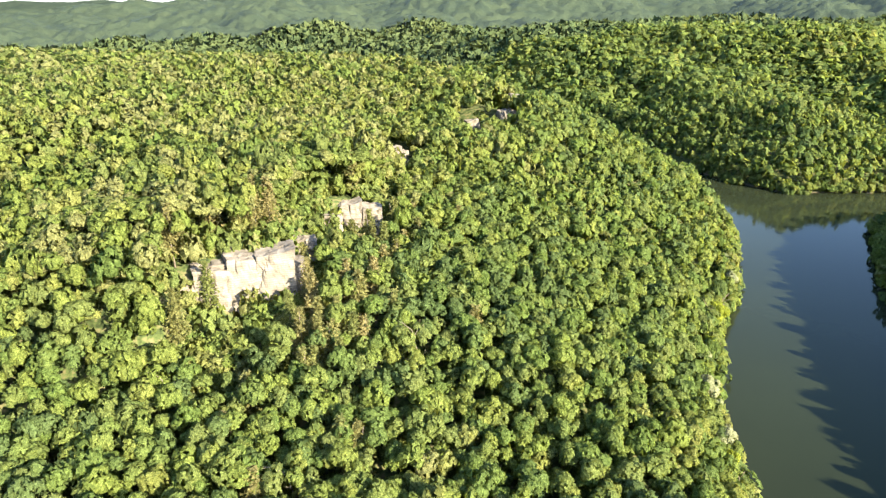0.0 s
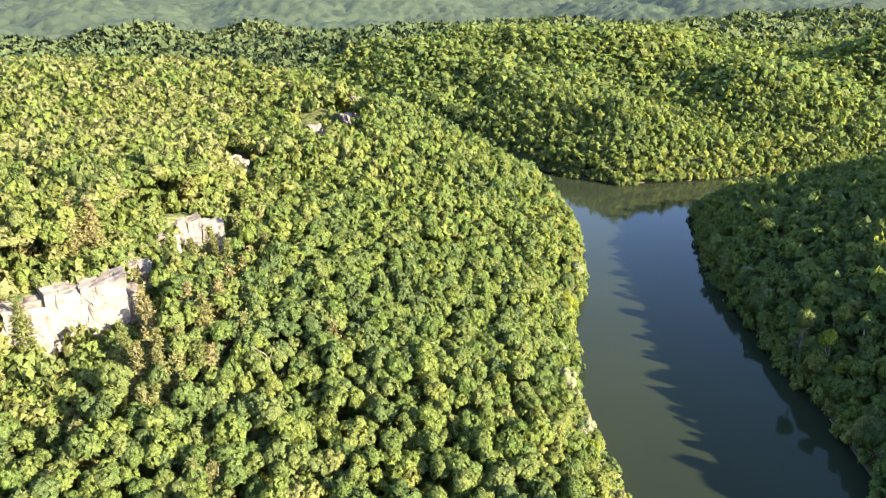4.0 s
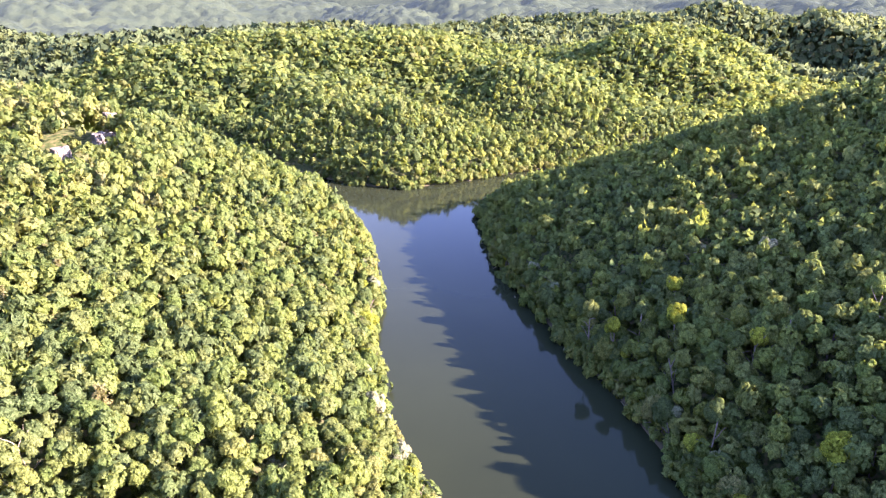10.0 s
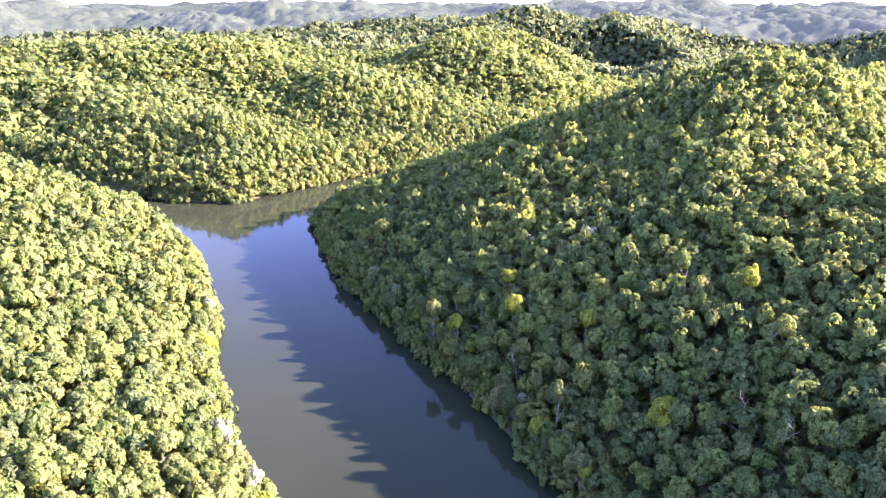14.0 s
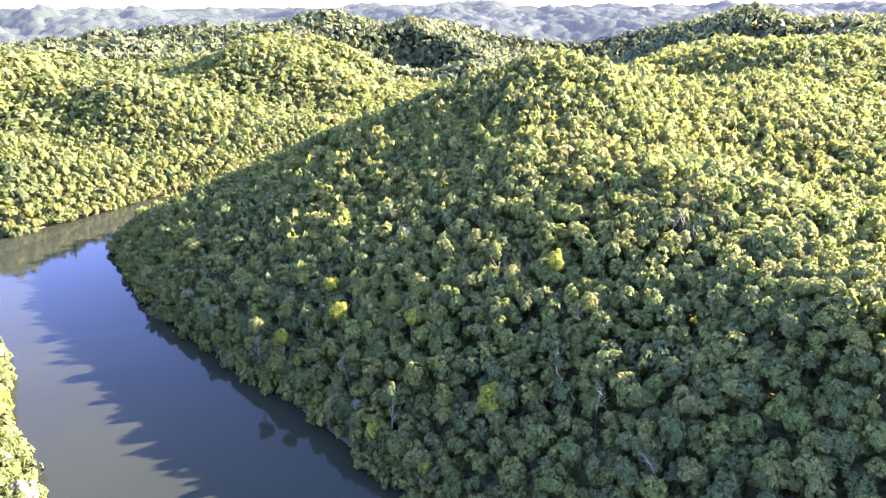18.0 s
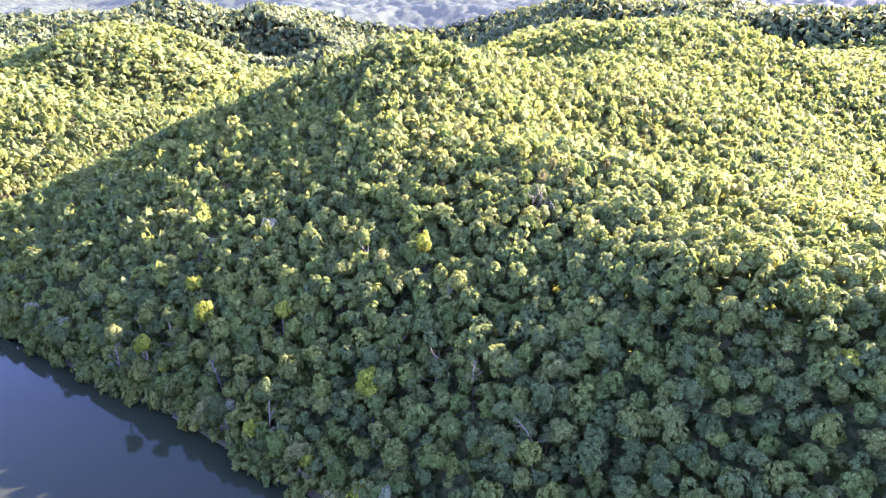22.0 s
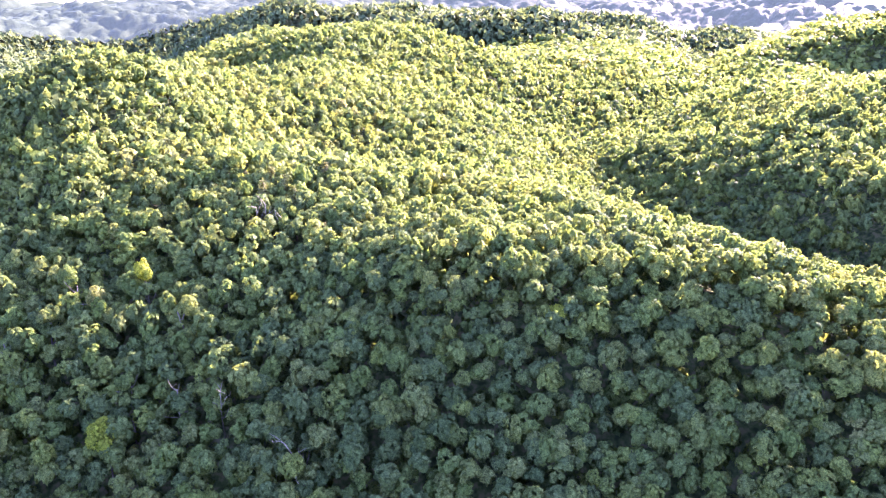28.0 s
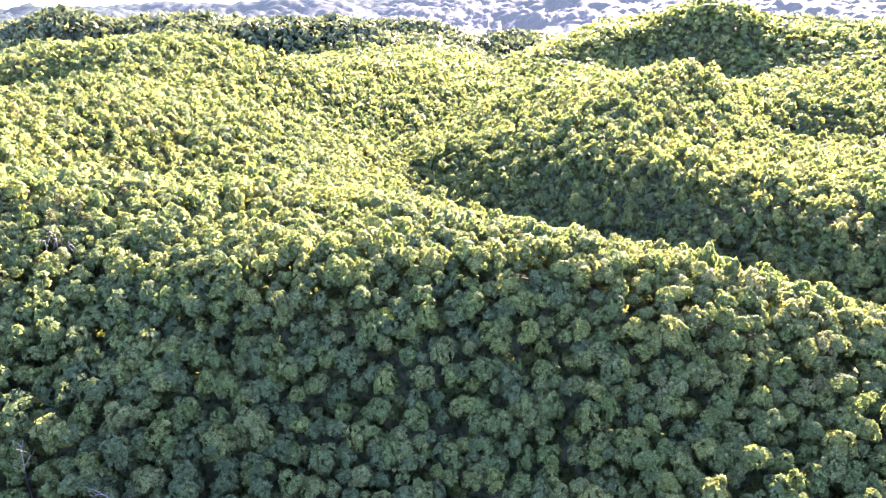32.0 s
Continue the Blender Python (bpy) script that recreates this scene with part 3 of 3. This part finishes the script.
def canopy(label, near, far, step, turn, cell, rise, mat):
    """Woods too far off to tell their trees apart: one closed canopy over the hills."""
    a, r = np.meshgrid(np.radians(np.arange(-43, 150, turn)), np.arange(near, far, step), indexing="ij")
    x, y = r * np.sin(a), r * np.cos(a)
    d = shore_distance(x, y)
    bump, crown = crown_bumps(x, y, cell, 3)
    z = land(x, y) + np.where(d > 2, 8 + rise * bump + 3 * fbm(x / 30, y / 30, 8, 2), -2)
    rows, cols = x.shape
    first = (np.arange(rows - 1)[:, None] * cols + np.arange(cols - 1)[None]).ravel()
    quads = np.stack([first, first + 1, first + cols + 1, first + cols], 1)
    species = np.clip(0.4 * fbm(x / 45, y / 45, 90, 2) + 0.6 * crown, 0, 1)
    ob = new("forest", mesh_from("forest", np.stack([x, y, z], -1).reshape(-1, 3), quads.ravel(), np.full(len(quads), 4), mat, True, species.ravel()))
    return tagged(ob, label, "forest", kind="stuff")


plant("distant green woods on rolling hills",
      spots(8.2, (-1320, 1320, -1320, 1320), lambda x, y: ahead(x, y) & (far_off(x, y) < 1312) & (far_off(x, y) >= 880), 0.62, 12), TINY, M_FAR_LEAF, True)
canopy("woods on the furthest ridges with haze painted as a glow", 1300, 2300, 7.5, 0.3, 18.0, 13.0, M_LAST_LEAF)
plant("shaded undergrowth and saplings below the forest canopy",
      spots(6.4, (-440, 440, -440, 440), lambda x, y: ahead(x, y) & (far_off(x, y) < 270), 0.42, 4.5), MIDDLE, M_LEAF, True)

# shrubs and low trees that hang over the water, and scrub at the foot and brow of the cliffs
x, y = scatter(rng, 3.0, -60, 460, -120, 480)
d = shore_distance(x, y)
ok = (d > -2.8) & (d < 5) & ahead(x, y) & (rng.random(len(x)) < 0.85)
x, y, d = x[ok], y[ok], d[ok]
r = rng.uniform(1.5, 3.2, len(x))
plant("leafy shrubs and low trees hanging over the waterline",
      (x, y, np.maximum(land(x, y), 0.3) + rng.uniform(1.0, 3.2, len(x)) + 0.35 * d, r, np.clip(rng.random(len(x)) * 0.8 + 0.2, 0, 1)), MIDDLE, M_LEAF, True)
x, y = scatter(rng, 2.5, -110, 20, 130, 290)
s = cliff_side(x, y)
ok = (s > -27) & (s < 16) & (np.hypot(x + 38, y - 200) < 75)
for px, py in [(-66, 167), (-56, 167), (-61, 171), (-54, 174), (-46, 176), (-41, 178), (-42, 195), (-37, 223), (-31, 224), (-24, 226)]:
    ok &= np.hypot(x - px, y - py) > 4.2
x, y, s = x[ok], y[ok], s[ok]
plant("sunlit scrub at the brow and foot of the cliffs",
      (x, y, land(x, y) + rng.uniform(0.8, 3.8, len(x)), rng.uniform(1.4, 2.8, len(x)), rng.uniform(0.4, 1, len(x))), MIDDLE, M_LEAF)

# ---- trees that stand alone ----
def tube(points, radii, sides=6):
    """A tapered tube along points, closed at both ends: points and faces as arrays of triangles."""
    rings, tris = [], []
    for k, (p, r) in enumerate(zip(points, radii)):
        p = np.asarray(p, float)
        way = np.asarray(points[min(k + 1, len(points) - 1)], float) - np.asarray(points[max(k - 1, 0)], float)
        way /= np.linalg.norm(way) + 1e-9
        side = np.cross(way, [0.31, 0.95, 0.07])
        side /= np.linalg.norm(side)
        other = np.cross(way, side)
        a = np.arange(sides) * 2 * math.pi / sides
        rings.append(p + r * (np.cos(a)[:, None] * side + np.sin(a)[:, None] * other))
    for k in range(len(points) - 1):
        for i in range(sides):
            j = (i + 1) % sides
            a, b, c, d = k * sides + i, k * sides + j, (k + 1) * sides + j, (k + 1) * sides + i
            tris += [(a, b, c), (a, c, d)]
    top = (len(points) - 1) * sides
    tris += [(0, i + 1, i) for i in range(1, sides - 1)] + [(top, top + i, top + i + 1) for i in range(1, sides - 1)]
    return np.concatenate(rings), np.array(tris)


def joined(pieces):
    pts, tris, count = [], [], 0
    for p, t in pieces:
        pts.append(p), tris.append(np.asarray(t) + count)
        count += len(p)
    return np.concatenate(pts), np.concatenate(tris)


def triangles(name, arrays, mat, smooth=True):
    return mesh_from(name, arrays[0], arrays[1].ravel(), np.full(len(arrays[1]), 3), mat, smooth, facing=arrays[2] if len(arrays) > 2 else None)


def bent(rng, start, way, length, steps, wander):
    """Points of a crooked branch."""
    p, w = np.asarray(start, float), np.asarray(way, float)
    out = [p]
    for _ in range(steps):
        w = w / np.linalg.norm(w) + rng.normal(0, wander, 3)
        p = p + w / np.linalg.norm(w) * length / steps
        out.append(p)
    return out


def trunk_arrays(rng, height, thick):
    """A leaning trunk with limbs that reach into the crown."""
    stem = bent(rng, (0, 0, -0.8), (rng.normal(0, 0.06), rng.normal(0, 0.06), 1), height * 0.95 + 0.8, 6, 0.05)
    pieces = [tube(stem, np.linspace(thick * 1.15, thick * 0.4, 7), 7)]
    for k in range(4):
        turn = k * 1.7 + rng.uniform(-0.4, 0.4)
        pieces.append(tube(bent(rng, stem[3 + k % 3], (math.cos(turn), math.sin(turn), 0.9), height * 0.33, 3, 0.15), np.linspace(thick * 0.5, thick * 0.15, 4), 5))
    return joined(pieces)


def broadleaf_kinds(mats, count, seed):
    """Pairs of trunk and crown meshes for trees of height 1 crown radius 1 (crown centred at the tree's middle height)."""
    r = np.random.default_rng(seed)
    kinds = []
    for _ in range(count):
        arrays = crown_arrays(r, int(r.integers(9, 16)), 2, 1000, 0.085, r.uniform(0.95, 1.4))
        kinds.append([triangles("crown", arrays, m) for m in mats])
    trunks = [triangles("trunk", trunk_arrays(r, 13.0, 0.28), M_BARK) for _ in range(4)]
    return kinds, trunks


CROWNS, TRUNKS = broadleaf_kinds([M_LEAF_TREE, M_YELLOW, M_PALE], 9, 21)


def broadleaf_tree(x, y, middle, radius, kind, look_of, turn, label, group="forest trees", tall=1.0):
    """One tree: a trunk from the ground and a crown whose middle stands at the given height."""
    foot = float(land(x, y))
    base = new("broadleaf_tree")
    base.matrix_world = pose(x, y, foot, 0, 0, turn)
    trunk = part("trunk", TRUNKS[kind % 4], base, "grey-brown bark")
    trunk.scale = (1, 1, max(middle - foot, 2) / 12.0)
    crown = part("crown", CROWNS[kind % 9][look_of], base)
    crown.location = (0, 0, middle - foot)
    crown.scale = (radius, radius, radius * tall)
    return tagged(base, label, "tree", group)


tree_rng = np.random.default_rng(33)
for x, y, z, r, kind in zip(*[a[alone] for a in close]):
    tone = "deep green" if kind < 0.4 else "green" if kind < 0.65 else "light yellowish-green"
    width = "small" if r < 2.2 else "broad" if r > 3.1 else "rounded"
    broadleaf_tree(x, y, z, r, int(tree_rng.integers(0, 36)), 0, tree_rng.uniform(0, 360), f"{tone} broadleaf tree with a {width} summer crown")


# marked trees: sunlit yellow, pale and grey crowns, x, y, radius, look
for x, y, r, look_of, label in [(150, 86, 4.2, 1, "bright yellow-green tree glowing in the shaded slope"), (155, -23, 3.0, 1, "small bright yellow-green tree among dark crowns"),
                                (200, 170, 2.8, 2, "pale flowering tree on the shaded slope"), (207, 149, 3.6, 2, "silvery grey leafy tree on the shaded slope"),
                                (98, 228, 4.2, 1, "yellow-green tree leaning over the river"), (77, 178, 3.6, 2, "pale green tree at the water's edge"),
                                (40, 150, 3.6, 2, "pale flowering tree among green crowns")]:
    broadleaf_tree(x, y, float(land(x, y)) + (14.5 if x > 130 else 8.5), r, int(x), look_of, 40, label, "marked trees")


# tall trees whose tops reach the sun above the shaded slope: x, y, radius
for k, (x, y, r) in enumerate([(180, 162, 2.9), (196, 169, 2.5), (169, 173, 3.0), (167, 163, 2.6), (168, 150, 2.8), (175, 133, 2.7), (180, 125, 2.4), (176, 115, 3.0),
                               (170, 123, 2.5), (166, 127, 2.7), (194, 107, 2.8), (184, 111, 2.4), (158, 166, 2.8), (159, 178, 2.6), (156, 136, 2.4), (143, 114, 2.8),
                               (193, 86, 2.9), (188, 98, 2.5), (160, 83, 2.4), (176, 70, 2.6)]):
    # every fourth crown is yellow-green, sunlight painted into its leaves
    broadleaf_tree(x, y, float(land(x, y)) + 17.5 + 1.2 * math.sin(k * 2.1), r, 5 * k + 1, 1 if k % 4 == 0 else 0, 61 * k,
                   "tall tree with its sunlit top painted yellow-green" if k % 4 == 0 else "tall green tree with a sunlit top above the shade", "emergent trees", 1.3)


# single trees that lean out over the water along both banks
bank_rng = np.random.default_rng(44)
bx, by = scatter(bank_rng, 6.0, 40, 240, 40, 330)
stand_off = shore_distance(bx, by)
ok = (stand_off > 0.3) & (stand_off < 4.5) & (np.hypot(bx, by) > 90)
bank_spots = list(zip(bx[ok], by[ok]))[:80]
for k, (x, y) in enumerate(bank_spots):
    r, tall = bank_rng.uniform(2.0, 3.6), bank_rng.uniform(1.0, 1.5)
    look_of = (0, 0, 1, 0, 0, 2, 0)[k % 7]
    tone = ("leafy green", "yellow-green", "pale grey-green")[look_of]
    broadleaf_tree(x, y, float(land(x, y)) + bank_rng.uniform(5.5, 9.5), r, int(bank_rng.integers(0, 36)), look_of, bank_rng.uniform(0, 360),
                   f"{tone} tree {'with a broad crown' if r > 2.8 else 'with a narrow crown'} leaning over the river bank", "bank trees", tall)


# ---- pines below and above the cliffs ----
def pine_arrays(rng, height, width):
    """Tiers of boughs, each a fan of small needle sprays, thinning towards a point."""
    pts = []
    rows = 17
    for k in range(rows):
        f = k / (rows - 1)
        z = height * (0.28 + 0.72 * f)
        reach = width * (1 - f) ** 0.65 * rng.uniform(0.7, 1.1) + 0.25
        for b in range(7 if f < 0.7 else 5):
            a = b * 2 * math.pi / 7 + k * 0.9 + rng.uniform(-0.3, 0.3)
            out = np.array([math.cos(a), math.sin(a), 0.0])
            for q in range(9):
                at = out * reach * rng.uniform(0.25, 1.05) + rng.normal(0, 0.14 * width, 3) * [1, 1, 0.5] + [0, 0, z - 0.12 * reach]
                turned = np.array([0, 0, 1.0]) + out * 0.4 + rng.normal(0, 0.4, 3)
                turned /= np.linalg.norm(turned)
                side = np.cross(turned, rng.normal(size=3))
                side /= np.linalg.norm(side)
                along, w = np.cross(turned, side), rng.uniform(0.28, 0.5)
                pts.append(np.stack([at - side * w - along * w * 0.5, at + side * w - along * w * 0.5, at + along * w]))
    pts = np.concatenate(pts)
    return pts, np.arange(len(pts)).reshape(-1, 3)


pine_rng = np.random.default_rng(5)
PINES = [(triangles("crown", pine_arrays(pine_rng, 16, 2.7), M_PINE), triangles("trunk", tube(bent(pine_rng, (0, 0, -0.8), (0, 0, 1), 16.4, 5, 0.03), np.linspace(0.26, 0.05, 6), 6), M_BARK)) for _ in range(4)]


def pine_tree(x, y, size, k, label):
    base = new("pine_tree")
    base.matrix_world = pose(x, y, float(land(x, y)), 0, 0, k * 77)
    part("trunk", PINES[k % 4][1], base).scale = (size, size, size)
    part("crown", PINES[k % 4][0], base).scale = (size, size, size)
    return tagged(base, label, "tree", "pines by the cliffs")


for k, (x, y) in enumerate(PINE_SPOTS):
    pine_tree(x, y, pine_rng.uniform(0.9, 1.15), k, "tall tan-green pine above the cliff" if float(cliff_side(x, y)) > 0 else "tall tan-green pine on the slope below the cliff")
for k in range(45):
    along = pine_rng.uniform(0, 1)
    x = -48 + 56 * along + pine_rng.normal(0, 14)
    y = 128 + 150 * along ** 1.2 + pine_rng.normal(0, 18)
    s = float(cliff_side(x, y))
    if -26 < s < 4 or shore_distance(x, y) < 45 or min(math.hypot(x - px, y - py + 10) for px, py in OUTCROPS) < 14:
        continue
    pine_tree(x, y, pine_rng.uniform(0.95, 1.15), k, "slender tan-green pine among broadleaf trees")
for x, y in [(234, 50), (239, 55), (230, 57), (250, 38), (226, 47)]:
    pine_tree(x, y, 1.15, int(x), "russet pine on the sunlit hillside")


# ---- dead trees ----
def dead_tree(x, y, height, seed, label):
    r = np.random.default_rng(seed)
    base = new("dead_tree")
    base.matrix_world = pose(x, y, float(land(x, y)))
    stem = bent(r, (0, 0, -0.8), (r.normal(0, 0.15), r.normal(0, 0.15), 1), height, 7, 0.08)
    part("trunk", triangles("trunk", tube(stem, np.linspace(0.22, 0.07, 8), 6), M_DEAD), base)
    for k in range(6):
        a = k * 2.2 + r.uniform(-0.5, 0.5)
        limb = bent(r, stem[3 + k % 5], (math.cos(a), math.sin(a), r.uniform(0.5, 1.2)), height * r.uniform(0.2, 0.34), 4, 0.22)
        twig = tube(bent(r, limb[2], (math.cos(a + 0.9), math.sin(a + 0.9), 0.8), height * 0.13, 3, 0.2), np.linspace(0.07, 0.03, 4), 4)
        part("branch", triangles("branch", joined([tube(limb, np.linspace(0.11, 0.035, 5), 5), twig]), M_DEAD), base)
    return tagged(base, label, "dead tree", "dead trees")


for k, (x, y, height) in enumerate([(-8, 157, 17.5), (72, 140, 9), (152, 380, 11), (214, 56, 19), (155, 69, 19), (137, 47, 18), (138, 38, 19), (172, 214, 13), (156, 60, 19),
                                    (86, 212, 11), (93, 224, 13), (216, 58, 18), (218, 54, 17), (128, 30, 18), (-30, 118, 16), (-62, 140, 16)]):
    dead_tree(x, y, height, 50 + k, "bare bleached dead tree with crooked branches" if shore_distance(x, y) > 8 else "bare grey tree leaning at the water's edge")


# ---- sandstone cliffs ----
def rock_mesh(w, depth, h, seed):
    """A weathered block: rounded box with strata, hollows, cracks and a tilted, broken top."""
    bm = bmesh.new()
    bmesh.ops.create_cube(bm, size=1)
    bmesh.ops.subdivide_edges(bm, edges=bm.edges[:], cuts=15, use_grid_fill=True)
    tilt = math.sin(seed * 3.3) * 0.12
    for v in bm.verts:
        c = v.co
        p = Vector((c.x * w, c.y * depth, c.z * h))
        far = Vector((seed * 7.1, seed * 1.3, 0))
        strata = 0.35 * noise.noise(Vector((0.1 * p.x, 0.1 * p.y, p.z * 0.9)) + far)
        lumps = 1.5 * noise.fractal(p * 0.13 + far, 0.9, 2.0, 3) + 0.5 * noise.fractal(p * 0.5 + far, 0.8, 2.0, 3)
        crack = -0.9 * max(0, 1 - abs(noise.noise(Vector((p.x * 0.22, p.y * 0.22, p.z * 0.05)) + far * 2)) * 14)
        edge = 1 - 0.22 * max(0, abs(c.x) + abs(c.y) - 0.75) - 0.1 * max(0, c.z - 0.25)
        out = Vector((c.x, c.y, 0))
        out = out.normalized() * (strata + crack + lumps * 0.6) if out.length > 0.3 else Vector((0, 0, 0))
        top = (0.6 * lumps + tilt * p.x) if c.z > 0.35 else 0
        v.co = Vector((p.x * edge, p.y * edge, p.z + h / 2 + top)) + out
    data = bpy.data.meshes.new("block")
    bm.to_mesh(data)
    bm.free()
    data.materials.append(M_ROCK)
    return data


def cliff(label, blocks):
    """blocks: x, y, turn, width, depth, height of the foot, height of the top."""
    x, y = blocks[0][:2]
    base = new("sandstone_cliff")
    base.matrix_world = pose(x, y, float(land(x, y)))
    for k, (bx, by, turn, w, depth, low, high) in enumerate(blocks):
        b = part("block", rock_mesh(w, depth, high - low, k + x * 0.1 + 3), base)
        b.matrix_local = pose(bx - x, by - y, low - float(land(x, y)), 0, 0, turn)
    return tagged(base, label, "cliff", "sandstone cliffs")


cliff("pale sunlit sandstone cliff with cracks and ledges", [(-53, 175, 20, 11, 11, 34, 55.2), (-45.5, 177, 14, 10, 11, 35, 55.6), (-61, 170, 26, 10, 10, 34, 53.6), (-66, 167, 34, 7, 8, 36, 51.5), (-58, 168.5, 24, 12, 5, 36, 49), (-41, 179, 30, 6, 8, 36, 52), (-58, 174, 22, 10, 8, 40, 53.5)])
cliff("broken pale sandstone outcrop between pines", [(-43, 195, 25, 4, 5, 40, 52.5), (-39.5, 196, 15, 4, 5, 40, 52)])
cliff("pale sandstone cliff with ledges under trees", [(-36.5, 217, 24, 7, 7, 40, 52.6), (-31, 225, 10, 8, 8, 39, 54.5), (-24, 226, 12, 7, 8, 38, 52.8)])
for x, y, low, high, label in [(-20, 300, 47, 57.2, "small pale sandstone outcrop on the ridge side"), (16, 374, 44, 55.5, "pale weathered outcrop high on the ridge"),
                               (34, 386, 48, 59, "small pale outcrop high on the ridge"), (44, 425, 46, 62, "rounded pale outcrop near the ridge crest")]:
    cliff(label, [(x, y, 20, 6, 5, low, high - 0.5), (x + 3.5, y + 1.5, 50, 4, 4, low, high - 2)])

# ---- driftwood along the banks ----
log_rng = np.random.default_rng(3)
for k, (x, y, turn, length) in enumerate([(141, 118, 25, 7), (146, 133, -15, 5), (150, 150, 70, 6), (160, 190, 30, 6), (172, 238, 60, 7), (184, 268, 20, 6), (80, 170, 80, 5), (88, 200, 40, 6), (262, 411, 10, 6), (300, 412, -12, 7)]):
    p = tube(bent(log_rng, (-length / 2, 0, 0), (1, 0, 0), length, 5, 0.08), np.linspace(0.24, 0.1, 6), 6)
    log = new("driftwood_log", triangles("driftwood_log", p, M_DEAD))
    log.matrix_world = pose(x, y, max(float(land(x, y)), -0.05) + 0.12, 0, 4, turn)
    tagged(log, "bleached driftwood log lying at the waterline", "log", "driftwood")
